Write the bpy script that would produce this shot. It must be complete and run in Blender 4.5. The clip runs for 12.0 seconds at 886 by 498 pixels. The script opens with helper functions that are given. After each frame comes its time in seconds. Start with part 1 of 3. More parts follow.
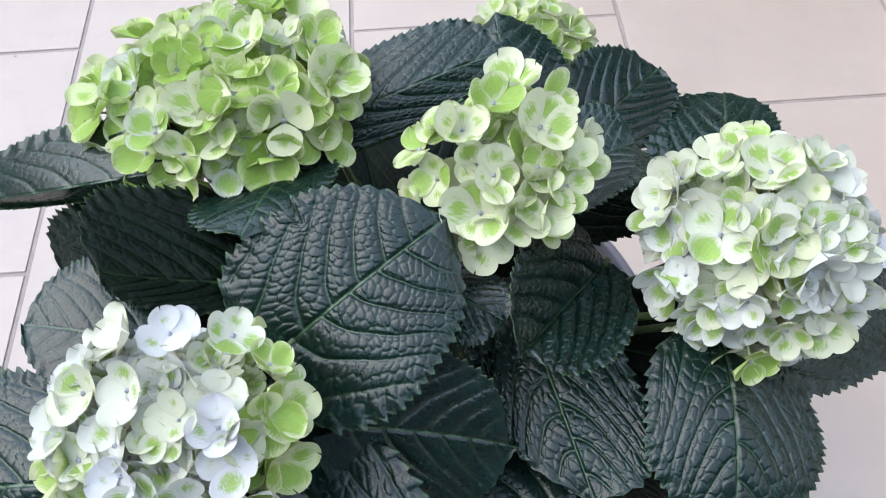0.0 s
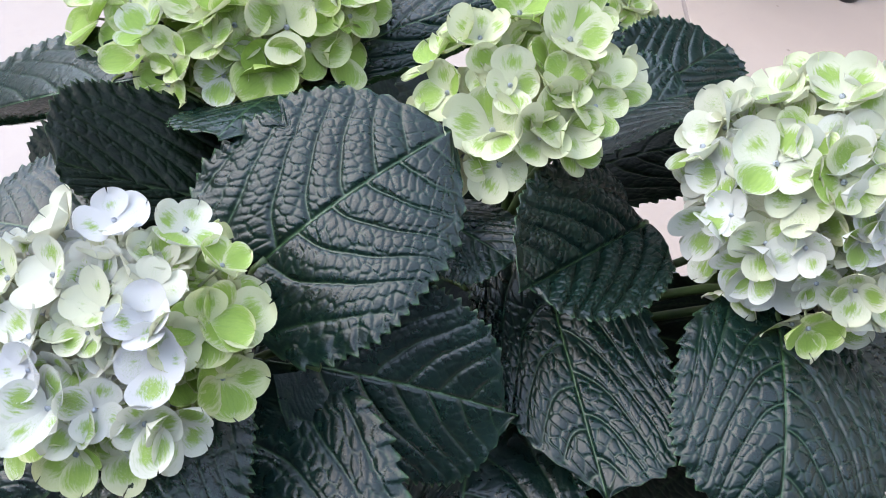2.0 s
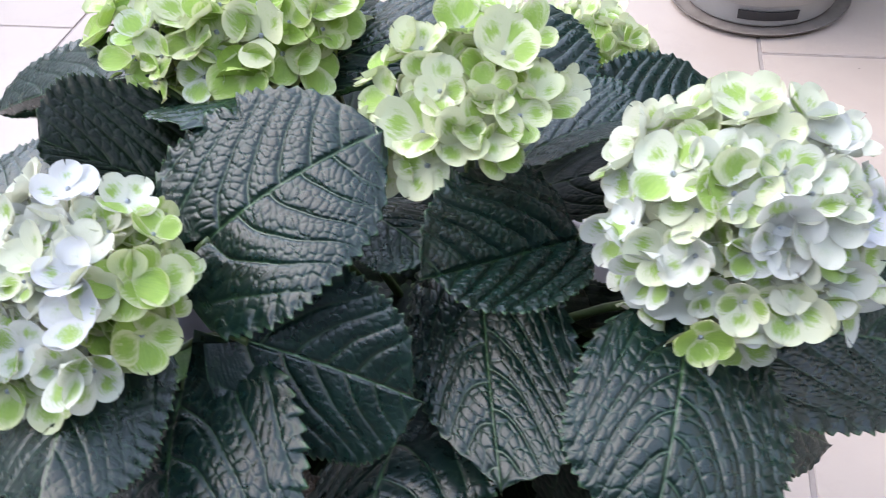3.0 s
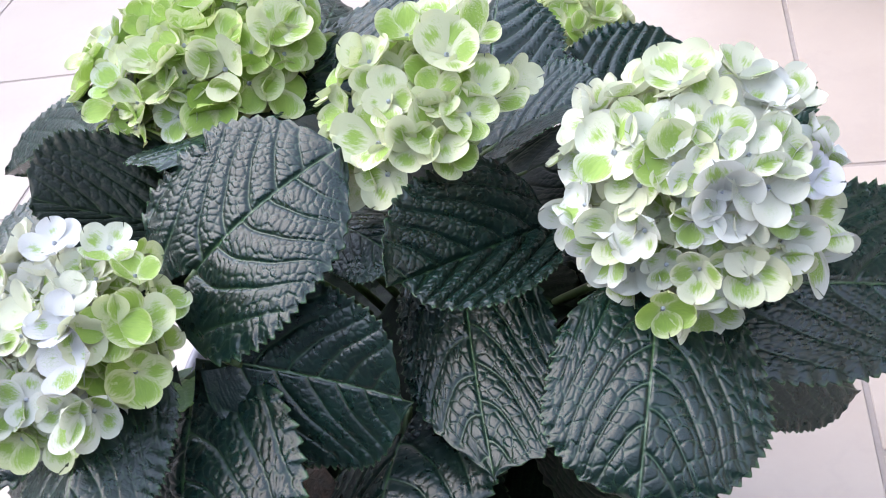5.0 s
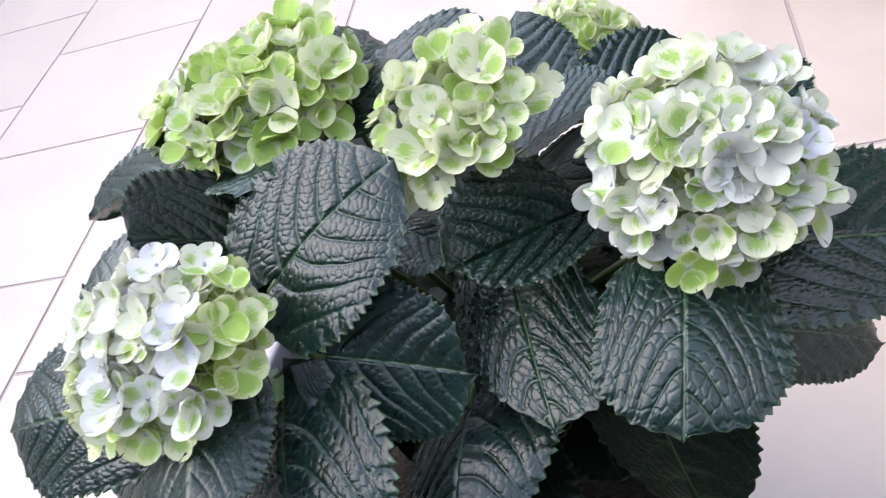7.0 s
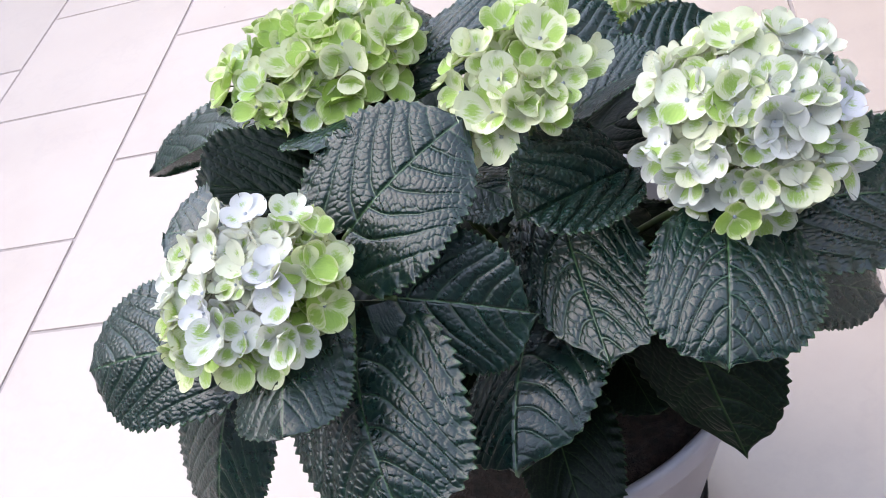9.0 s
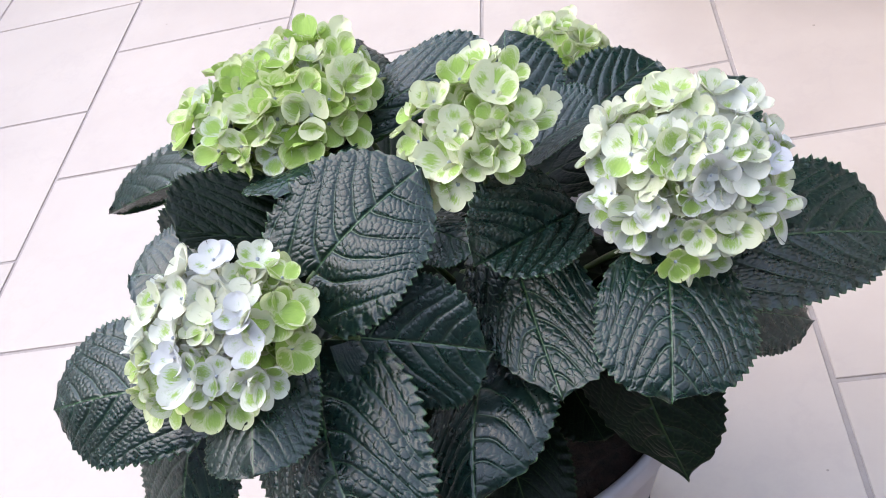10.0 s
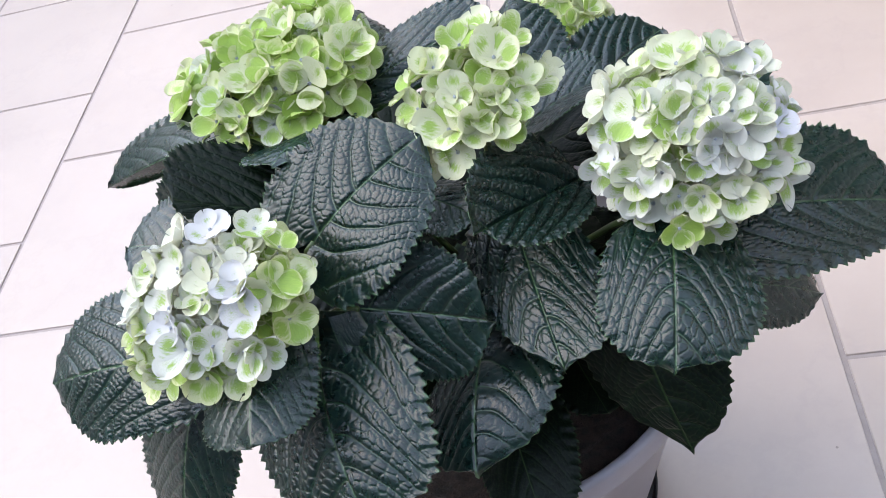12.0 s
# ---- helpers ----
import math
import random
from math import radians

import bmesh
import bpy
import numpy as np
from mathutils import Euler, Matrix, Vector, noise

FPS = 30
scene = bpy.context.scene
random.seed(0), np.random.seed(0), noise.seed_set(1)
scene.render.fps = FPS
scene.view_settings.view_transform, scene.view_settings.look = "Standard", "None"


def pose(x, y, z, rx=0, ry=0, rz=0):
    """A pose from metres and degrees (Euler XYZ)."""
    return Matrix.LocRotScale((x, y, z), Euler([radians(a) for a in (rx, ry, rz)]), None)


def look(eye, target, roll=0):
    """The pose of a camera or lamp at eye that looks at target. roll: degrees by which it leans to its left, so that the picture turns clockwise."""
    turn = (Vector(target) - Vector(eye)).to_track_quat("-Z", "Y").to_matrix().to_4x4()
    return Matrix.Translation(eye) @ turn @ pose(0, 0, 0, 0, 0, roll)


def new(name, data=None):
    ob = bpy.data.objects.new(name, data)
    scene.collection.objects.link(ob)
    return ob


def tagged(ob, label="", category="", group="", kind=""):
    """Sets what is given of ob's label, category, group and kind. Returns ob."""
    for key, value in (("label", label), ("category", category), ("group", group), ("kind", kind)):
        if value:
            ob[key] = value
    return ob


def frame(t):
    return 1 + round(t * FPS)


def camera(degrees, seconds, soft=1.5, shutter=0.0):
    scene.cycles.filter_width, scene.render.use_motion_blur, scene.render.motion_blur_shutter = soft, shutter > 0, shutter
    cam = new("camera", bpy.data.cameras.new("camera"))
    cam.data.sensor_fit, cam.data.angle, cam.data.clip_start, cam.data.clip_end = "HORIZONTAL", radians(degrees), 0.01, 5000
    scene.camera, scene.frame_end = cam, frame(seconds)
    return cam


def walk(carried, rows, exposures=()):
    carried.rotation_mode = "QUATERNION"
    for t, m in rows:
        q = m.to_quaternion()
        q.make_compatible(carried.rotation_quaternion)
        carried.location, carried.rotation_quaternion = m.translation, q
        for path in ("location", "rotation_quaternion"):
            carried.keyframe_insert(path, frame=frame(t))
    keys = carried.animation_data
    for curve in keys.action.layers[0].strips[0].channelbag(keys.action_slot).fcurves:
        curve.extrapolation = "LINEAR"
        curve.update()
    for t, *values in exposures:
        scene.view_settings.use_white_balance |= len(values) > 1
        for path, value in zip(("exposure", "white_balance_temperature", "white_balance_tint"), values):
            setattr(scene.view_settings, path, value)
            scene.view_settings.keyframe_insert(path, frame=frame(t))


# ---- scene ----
import collections

SKY, SUN = 0.15, 0.22
cam = camera(53.3, 12.0, 1.0, 0.5)
EXPOSURES = ((0, 3.42, 10300, 16), (1.5, 3.47, 10300, 18), (3.0, 3.72, 10350, 20), (5.5, 3.80, 10500, 21), (7.5, 3.78, 10700, 23), (9.5, 3.64, 10700, 21), (12, 3.60, 10650, 20))
PATH = [
    (0, (0.066, 0.054, 0.994), (0.121, 1.208, -0.639), -1.8),
    (0.5, (0.069, 0.043, 0.973), (0.121, 1.223, -0.641), -0.9),
    (1, (0.077, 0.034, 0.949), (0.122, 1.241, -0.645), -1.1),
    (1.5, (0.081, 0.036, 0.915), (0.068, 1.306, -0.63), -1.1),
    (2, (0.1, 0.031, 0.893), (-0.016, 1.356, -0.601), -3.0),
    (2.5, (0.126, 0.015, 0.89), (-0.087, 1.387, -0.548), -3.4),
    (3, (0.186, 0.004, 0.887), (-0.174, 1.392, -0.508), -5.7),
    (3.2, (0.202, 0.005, 0.886), (-0.178, 1.368, -0.527), -5.9),
    (4.8, (0.236, 0.011, 0.892), (-0.274, 1.345, -0.507), -16.4),
    (5, (0.235, 0.009, 0.894), (-0.28, 1.347, -0.501), -17.8),
    (5.5, (0.233, 0.006, 0.894), (-0.29, 1.349, -0.493), -19.8),
    (6, (0.237, -0.012, 0.91), (-0.302, 1.327, -0.474), -21.7),
    (6.5, (0.243, -0.026, 0.922), (-0.317, 1.315, -0.452), -23.5),
    (7, (0.239, -0.047, 0.925), (-0.335, 1.329, -0.407), -24.3),
    (7.5, (0.228, -0.067, 0.927), (-0.362, 1.31, -0.397), -24.4),
    (7.7, (0.228, -0.075, 0.93), (-0.353, 1.303, -0.399), -24.2),
    (9.3, (0.198, -0.097, 0.977), (-0.301, 1.237, -0.427), -22.2),
    (9.5, (0.202, -0.098, 0.985), (-0.263, 1.246, -0.421), -21.5),
    (9.9, (0.202, -0.097, 1.003), (-0.209, 1.252, -0.415), -20.4),
    (10, (0.199, -0.099, 1.005), (-0.198, 1.255, -0.413), -20.0),
    (10.5, (0.199, -0.1, 1.004), (-0.21, 1.251, -0.413), -20.7),
    (11, (0.199, -0.104, 1.001), (-0.217, 1.239, -0.422), -21.0),
    (11.5, (0.2, -0.105, 0.996), (-0.222, 1.231, -0.432), -21.2),
    (12, (0.202, -0.1, 0.99), (-0.222, 1.228, -0.444), -21.2),
]
walk(cam, [(t, look(eye, target, roll)) for t, eye, target, roll in PATH], EXPOSURES)


# ---- world, sun, light ----
world = bpy.data.worlds.new("world")
scene.world = world
world.use_nodes = True
wn = world.node_tree.nodes
sky = wn.new("ShaderNodeTexSky")
sky.sky_type = "NISHITA"
sky.sun_disc = False
sky.sun_elevation, sky.sun_rotation = radians(51.9), radians(-86)
sky.dust_density = 0.0
world.node_tree.links.new(sky.outputs[0], wn["Background"].inputs[0])
wn["Background"].inputs[1].default_value = SKY

sun_data = bpy.data.lights.new("sun", "SUN")
sun_data.energy, sun_data.angle, sun_data.color = SUN, radians(50), (0.92, 0.97, 1.0)
sun = new("sun", sun_data)
sun.matrix_world = look((-1.45, 0.10, 1.85), (0, 0, 0))


# ---- materials ----
def material(name):
    m = bpy.data.materials.new(name)
    m.use_nodes = True
    return m, m.node_tree, m.node_tree.nodes["Principled BSDF"]


def nd(tree, kind, **values):
    n = tree.nodes.new(kind)
    for key, value in values.items():
        if key in n.inputs:
            n.inputs[key].default_value = value
    return n


def ramp(tree, source, stops):
    n = tree.nodes.new("ShaderNodeValToRGB")
    while len(n.color_ramp.elements) < len(stops):
        n.color_ramp.elements.new(0.5)
    for e, (p, c) in zip(n.color_ramp.elements, stops):
        e.position, e.color = p, (*c, 1)
    tree.links.new(source, n.inputs[0])
    return n.outputs[0]


def mixed(tree, factor, a, b, kind="MIX"):
    n = tree.nodes.new("ShaderNodeMix")
    n.data_type, n.blend_type = "RGBA", kind
    for value, socket in ((factor, n.inputs[0]), (a, n.inputs[6]), (b, n.inputs[7])):
        if isinstance(value, bpy.types.NodeSocket):
            tree.links.new(value, socket)
        elif isinstance(value, tuple):
            socket.default_value = (*value, 1)
        else:
            socket.default_value = value
    return n.outputs[2]


def maths(tree, op, a, b=0.0, c=0.0, clamp=False):
    n = tree.nodes.new("ShaderNodeMath")
    n.operation, n.use_clamp = op, clamp
    for value, socket in zip((a, b, c), n.inputs):
        if isinstance(value, bpy.types.NodeSocket):
            tree.links.new(value, socket)
        else:
            socket.default_value = value
    return n.outputs[0]


def attribute(tree, name):
    n = tree.nodes.new("ShaderNodeAttribute")
    n.attribute_name = name
    return n


def noise_of(tree, scale, detail=3.0, rough=0.55, vector=None):
    n = nd(tree, "ShaderNodeTexNoise", Scale=scale, Detail=detail, Roughness=rough)
    if vector is None:
        vector = tree.nodes.new("ShaderNodeTexCoord").outputs["Object"]
    tree.links.new(vector, n.inputs["Vector"])
    return n.outputs["Fac"]


def bump(tree, shader, height, strength, distance):
    n = nd(tree, "ShaderNodeBump", Strength=strength, Distance=distance)
    tree.links.new(height, n.inputs["Height"])
    tree.links.new(n.outputs[0], shader.inputs["Normal"])


def leaf_material(name, dark, mid, vein, rough, spec):
    m, t, s = material(name)
    base = ramp(t, noise_of(t, 55, 4), [(0.3, dark), (0.72, mid)])
    fine = noise_of(t, 900, 2)
    base = mixed(t, maths(t, "MULTIPLY", fine, 0.25), base, mid)
    v = attribute(t, "vein").outputs["Fac"]
    base = mixed(t, maths(t, "MULTIPLY", v, 0.9), base, vein)
    t.links.new(base, s.inputs["Base Color"])
    r = maths(t, "MULTIPLY_ADD", noise_of(t, 120, 3), 0.22, rough - 0.1)
    t.links.new(r, s.inputs["Roughness"])
    s.inputs["Specular IOR Level"].default_value = spec
    net = nd(t, "ShaderNodeTexVoronoi", Scale=430.0)
    net.feature = "DISTANCE_TO_EDGE"
    t.links.new(t.nodes.new("ShaderNodeTexCoord").outputs["Object"], net.inputs["Vector"])
    pads = maths(t, "MULTIPLY", net.outputs["Distance"], 3.5, clamp=True)
    bump(t, s, maths(t, "ADD", pads, maths(t, "MULTIPLY", noise_of(t, 1300, 2), 0.5)), 0.11, 0.0006)
    return m


LEAF = leaf_material("leaf_dark", (0.0004, 0.0066, 0.0052), (0.0012, 0.0152, 0.0122), (0.045, 0.115, 0.048), 0.275, 0.365)
# leaf copy with shade put into its colour, darker and duller, for covered leaves
LEAF_SHADED = leaf_material("leaf_shaded", (0.0005, 0.0030, 0.0017), (0.0015, 0.0068, 0.0038), (0.028, 0.062, 0.024), 0.40, 0.09)
LEAF_YOUNG = leaf_material("leaf_young", (0.03, 0.09, 0.02), (0.06, 0.16, 0.03), (0.16, 0.28, 0.08), 0.42, 0.4)


def sepal_material():
    m, t, s = material("sepal")
    info = t.nodes.new("ShaderNodeObjectInfo")
    split = t.nodes.new("ShaderNodeSeparateColor")
    t.links.new(info.outputs["Color"], split.inputs[0])
    green, lilac = split.outputs[0], split.outputs[1]
    a, b = attribute(t, "along").outputs["Fac"], attribute(t, "across").outputs["Fac"]
    which = attribute(t, "which").outputs["Fac"]
    white = t.nodes.new("ShaderNodeTexWhiteNoise")
    white.noise_dimensions = "2D"
    pair = t.nodes.new("ShaderNodeCombineXYZ")
    t.links.new(which, pair.inputs[0])
    t.links.new(info.outputs["Random"], pair.inputs[1])
    t.links.new(pair.outputs[0], white.inputs["Vector"])
    rnd = white.outputs["Value"]
    edge = maths(t, "SQRT", maths(t, "ADD", maths(t, "POWER", maths(t, "MULTIPLY_ADD", a, 2.15, -1.2), 2.0), maths(t, "POWER", b, 2.0)))
    streak = t.nodes.new("ShaderNodeCombineXYZ")
    t.links.new(maths(t, "MULTIPLY", a, 2.2), streak.inputs[0])
    t.links.new(maths(t, "MULTIPLY", b, 5.0), streak.inputs[1])
    t.links.new(maths(t, "MULTIPLY", maths(t, "ADD", rnd, info.outputs["Random"]), 31.0), streak.inputs[2])
    n = noise_of(t, 1.6, 4, 0.6, streak.outputs[0])
    g = maths(t, "ADD", maths(t, "MULTIPLY", green, 1.15), maths(t, "MULTIPLY", maths(t, "SUBTRACT", rnd, 0.45), 0.85))
    val = maths(t, "ADD", maths(t, "SUBTRACT", g, edge), maths(t, "MULTIPLY", maths(t, "SUBTRACT", n, 0.5), 1.5))
    mask = maths(t, "MULTIPLY", val, 2.6, clamp=True)
    cream = mixed(t, green, (0.61, 0.60, 0.475), (0.50, 0.55, 0.27))
    pale = mixed(t, lilac, cream, (0.57, 0.57, 0.635))
    leafy = mixed(t, n, (0.095, 0.245, 0.012), (0.28, 0.46, 0.055))
    colour = mixed(t, maths(t, "MULTIPLY", mask, 0.92), pale, leafy)
    veins = noise_of(t, 9.0, 2, 0.5, streak.outputs[0])
    colour = mixed(t, maths(t, "MULTIPLY", veins, 0.16), colour, (0.45, 0.50, 0.36))
    t.links.new(colour, s.inputs["Base Color"])
    s.inputs["Roughness"].default_value = 0.55
    s.inputs["Specular IOR Level"].default_value = 0.3
    bump(t, s, veins, 0.25, 0.0004)
    thin = t.nodes.new("ShaderNodeBsdfTranslucent")
    t.links.new(colour, thin.inputs[0])
    mix = nd(t, "ShaderNodeMixShader", Fac=0.28)
    t.links.new(s.outputs[0], mix.inputs[1])
    t.links.new(thin.outputs[0], mix.inputs[2])
    t.links.new(mix.outputs[0], t.nodes["Material Output"].inputs[0])
    return m


SEPAL = sepal_material()


def plain(name, a, b, scale, rough, relief=0.0, size=0.001, detail=4.0, spec=0.5):
    m, t, s = material(name)
    n = noise_of(t, scale, detail)
    t.links.new(ramp(t, n, [(0.3, a), (0.7, b)]), s.inputs["Base Color"])
    s.inputs["Roughness"].default_value = rough
    s.inputs["Specular IOR Level"].default_value = spec
    if relief:
        bump(t, s, noise_of(t, scale * 4, 4), relief, size)
    return m


BUD = plain("floret_eye", (0.24, 0.28, 0.33), (0.42, 0.46, 0.50), 300, 0.6)
WITHERED = plain("withered_sepal", (0.16, 0.06, 0.03), (0.32, 0.13, 0.07), 400, 0.7, 0.4)
STEM = plain("green_stem", (0.025, 0.055, 0.015), (0.05, 0.095, 0.025), 80, 0.5, 0.2)
PEDICEL = plain("pedicel", (0.16, 0.20, 0.09), (0.26, 0.27, 0.17), 200, 0.6)
POT = plain("pot_plastic", (0.19, 0.186, 0.212), (0.225, 0.221, 0.248), 14, 0.42, 0.05)
POT_PALE = plain("pale_pot_plastic", (0.33, 0.315, 0.30), (0.39, 0.375, 0.36), 14, 0.42, 0.05)
SAUCER = plain("dark_plastic", (0.012, 0.012, 0.014), (0.02, 0.02, 0.022), 40, 0.45)
DISH = plain("saucer_plastic", (0.13, 0.105, 0.09), (0.20, 0.165, 0.145), 30, 0.6, 0.1)
SOIL = plain("soil", (0.005, 0.003, 0.0025), (0.030, 0.017, 0.012), 120, 0.95, 1.0, 0.006)
GROUT = plain("grout", (0.25, 0.205, 0.185), (0.30, 0.253, 0.235), 60, 0.9, 0.5)
WALL = plain("wall_paint", (0.40, 0.385, 0.375), (0.46, 0.445, 0.435), 3, 0.85, 0.1)
# grey of the unseen slab that holds light off the floor
SHADE_SLAB = plain("shade_slab_paint", (0.22, 0.21, 0.20), (0.27, 0.26, 0.25), 3, 0.85, 0.1)
# dark colour of the unseen south wall, chosen to dull leaf reflections
DARK_WALL = plain("dark_wall", (0.095, 0.105, 0.125), (0.125, 0.137, 0.16), 3, 0.85, 0.1)


def tile_material():
    m, t, s = material("floor_tile")
    info = t.nodes.new("ShaderNodeObjectInfo")
    where = t.nodes.new("ShaderNodeTexCoord").outputs["Object"]
    shift = t.nodes.new("ShaderNodeVectorMath")
    t.links.new(where, shift.inputs[0])
    t.links.new(info.outputs["Random"], shift.inputs[1])
    cloud = noise_of(t, 5, 5, 0.6, shift.outputs[0])
    speck = noise_of(t, 160, 3, 0.6, shift.outputs[0])
    c = ramp(t, cloud, [(0.3, (0.371, 0.297, 0.257)), (0.7, (0.428, 0.349, 0.302))])
    c = mixed(t, maths(t, "MULTIPLY", speck, 0.3), c, (0.345, 0.274, 0.237))
    c = mixed(t, maths(t, "MULTIPLY", info.outputs["Random"], 0.25), c, (0.407, 0.339, 0.293))
    streak = ramp(t, noise_of(t, 3.2, 6, 0.7, shift.outputs[0]), [(0.50, (0, 0, 0)), (0.53, (1, 1, 1)), (0.56, (0, 0, 0))])
    c = mixed(t, maths(t, "MULTIPLY", streak, 0.12), c, (0.30, 0.245, 0.225))
    spot = nd(t, "ShaderNodeTexVoronoi", Scale=9.0)
    t.links.new(shift.outputs[0], spot.inputs["Vector"])
    dot = maths(t, "LESS_THAN", spot.outputs["Distance"], 0.022)
    c = mixed(t, maths(t, "MULTIPLY", dot, 0.6), c, (0.13, 0.10, 0.09))
    t.links.new(c, s.inputs["Base Color"])
    t.links.new(maths(t, "MULTIPLY_ADD", cloud, 0.3, 0.26), s.inputs["Roughness"])
    bump(t, s, cloud, 0.12, 0.004)
    return m


TILE = tile_material()


# ---- mesh helpers ----
def mesh_object(name, verts, faces, mat, parent=None, smooth=True, attrs=None, label=""):
    me = bpy.data.meshes.new(name)
    me.from_pydata([tuple(v) for v in verts], [], faces)
    if smooth:
        me.polygons.foreach_set("use_smooth", [True] * len(me.polygons))
    for key, values in (attrs or {}).items():
        layer = me.attributes.new(key, "FLOAT", "POINT")
        layer.data.foreach_set("value", np.asarray(values, dtype=np.float32).ravel())
    me.materials.append(mat)
    me.update()
    ob = new(name, me)
    ob.parent = parent
    if label:
        ob["label"] = label
    return ob


def part(name, bm, mat, parent, label=""):
    me = bpy.data.meshes.new(name)
    bm.to_mesh(me)
    bm.free()
    me.materials.append(mat)
    ob = new(name, me)
    ob.parent = parent
    if label:
        ob["label"] = label
    return ob


def grid_faces(nu, nv, start=0):
    return [(start + i * nv + j, start + (i + 1) * nv + j, start + (i + 1) * nv + j + 1, start + i * nv + j + 1) for i in range(nu - 1) for j in range(nv - 1)]


def tube_data(points, radii, sides=8):
    """A tube through the points, with a radius at each."""
    pts = [Vector(p) for p in points]
    verts, faces = [], []
    for i, p in enumerate(pts):
        d = (pts[min(i + 1, len(pts) - 1)] - pts[max(i - 1, 0)]).normalized()
        e = d.orthogonal().normalized() if i == 0 else (e - d * e.dot(d)).normalized()
        f = d.cross(e)
        for k in range(sides):
            a = 2 * math.pi * k / sides
            verts.append(p + (e * math.cos(a) + f * math.sin(a)) * radii[i])
    for i in range(len(pts) - 1):
        for k in range(sides):
            a, b = i * sides + k, i * sides + (k + 1) % sides
            faces.append((a, b, b + sides, a + sides))
    faces.append(tuple(range(sides))[::-1])
    faces.append(tuple(range((len(pts) - 1) * sides, len(pts) * sides)))
    return verts, faces


def curve_points(a, b, c, n=9):
    """A smooth bend from a past b to c."""
    a, b, c = Vector(a), Vector(b), Vector(c)
    return [a * (1 - t) ** 2 + b * 2 * t * (1 - t) + c * t * t for t in (i / (n - 1) for i in range(n))]


def lathe(name, profile, mat, parent=None, at=(0, 0, 0), sides=64, label=""):
    verts, faces = [], []
    for r, z in profile:
        for k in range(sides):
            a = 2 * math.pi * k / sides
            verts.append((at[0] + r * math.cos(a), at[1] + r * math.sin(a), at[2] + z))
    for i in range(len(profile) - 1):
        for k in range(sides):
            a, b = i * sides + k, i * sides + (k + 1) % sides
            faces.append((a, b, b + sides, a + sides))
    return mesh_object(name, verts, faces, mat, parent, True, None, label)


# ---- floor and walls ----
TILE_SIZE, LINE_X, LINE_Y = 0.45, 0.43, 0.54
JOINT = 0.007


def box(bm, x0, y0, z0, x1, y1, z1):
    m = Matrix.LocRotScale(((x0 + x1) / 2, (y0 + y1) / 2, (z0 + z1) / 2), None, (x1 - x0, y1 - y0, z1 - z0))
    bmesh.ops.create_cube(bm, size=1, matrix=m)


WEST, EAST, SOUTH, NORTH, HIGH = -3.2, 2.1, -1.0, 4.6, 2.6
bm = bmesh.new()
box(bm, WEST - 0.2, SOUTH - 0.2, -0.15, EAST + 0.2, NORTH + 0.2, -0.0025)
floor = tagged(part("floor", bm, GROUT, None), "patio floor of pale pinkish beige square tiles in staggered rows", "floor", kind="structure")


def wall(name, x0, y0, x1, y1, z0=-0.0025, z1=HIGH, mat=WALL, label="plain taupe painted wall, added unseen to close the patio and block low sky"):
    b = bmesh.new()
    box(b, x0, y0, z0, x1, y1, z1)
    return tagged(part(name, b, mat, None), label, "wall", kind="structure")


# unseen west and north walls, added to cut the bright low sky
wall("wall_west", WEST - 0.2, SOUTH, WEST, NORTH, -0.0025, 2.2)
wall("wall_north", WEST - 0.2, NORTH, EAST, NORTH + 0.2)
# unseen wall added to limit and bounce light on the east side
wall("wall_east", EAST, SOUTH - 0.2, EAST + 0.2, NORTH + 0.2, -0.0025, HIGH, WALL, "plain taupe painted wall, added unseen to limit light from the east")
# unseen dark wall added so leaves tilted south mirror less brightness
wall("wall_south", WEST - 0.2, SOUTH - 0.2, EAST, SOUTH, -0.0025, 1.8, DARK_WALL, "dark slate grey wall, added unseen to darken what the leaves reflect")


# unseen slab added overhead to dim the far right floor
bm = bmesh.new()
box(bm, 0.35, 0.9, 1.8, EAST, NORTH, 1.92)
tagged(part("ceiling", bm, SHADE_SLAB, None), "plain grey slab added out of view to shade the far right floor", "ceiling", kind="structure")


# ---- the flower pot ----
POT_AT = (0.047, 0.398, 0.0)
pot = tagged(new("flower_pot"), "pale lilac-grey plastic flower pot full of dark soil", "flower pot")
pot.location = POT_AT
lathe("pot_wall", [(0.0, 0.012), (0.118, 0.012), (0.124, 0.014), (0.128, 0.02), (0.197, 0.333), (0.2005, 0.336), (0.2075, 0.339), (0.209, 0.343), (0.2095, 0.364), (0.208, 0.3685), (0.204, 0.369), (0.201, 0.366), (0.197, 0.343), (0.192, 0.318), (0.12, 0.03), (0.0, 0.03)], POT, pot, sides=128)
random.seed(5)
SOIL_TOP = 0.330
nr, na = 26, 80
sv, sf = [], []
for i in range(nr):
    for k in range(na):
        r, a = 0.195 * i / (nr - 1), 2 * math.pi * k / na
        p = Vector((r * math.cos(a), r * math.sin(a), 0))
        z = SOIL_TOP + 0.010 * noise.noise(p * 45) + 0.006 * noise.noise(p * 130) - 0.008 * (i / (nr - 1)) ** 4
        sv.append((p.x, p.y, z))
for i in range(nr - 1):
    for k in range(na):
        a, b = i * na + k, i * na + (k + 1) % na
        sf.append((a, b, b + na, a + na))
soil = mesh_object("soil", sv, sf, SOIL, pot, True, None, "dark brown crumbly potting soil")
saucer = tagged(new("saucer"), "round black plastic saucer under the flower pot", "saucer")
saucer.location = POT_AT
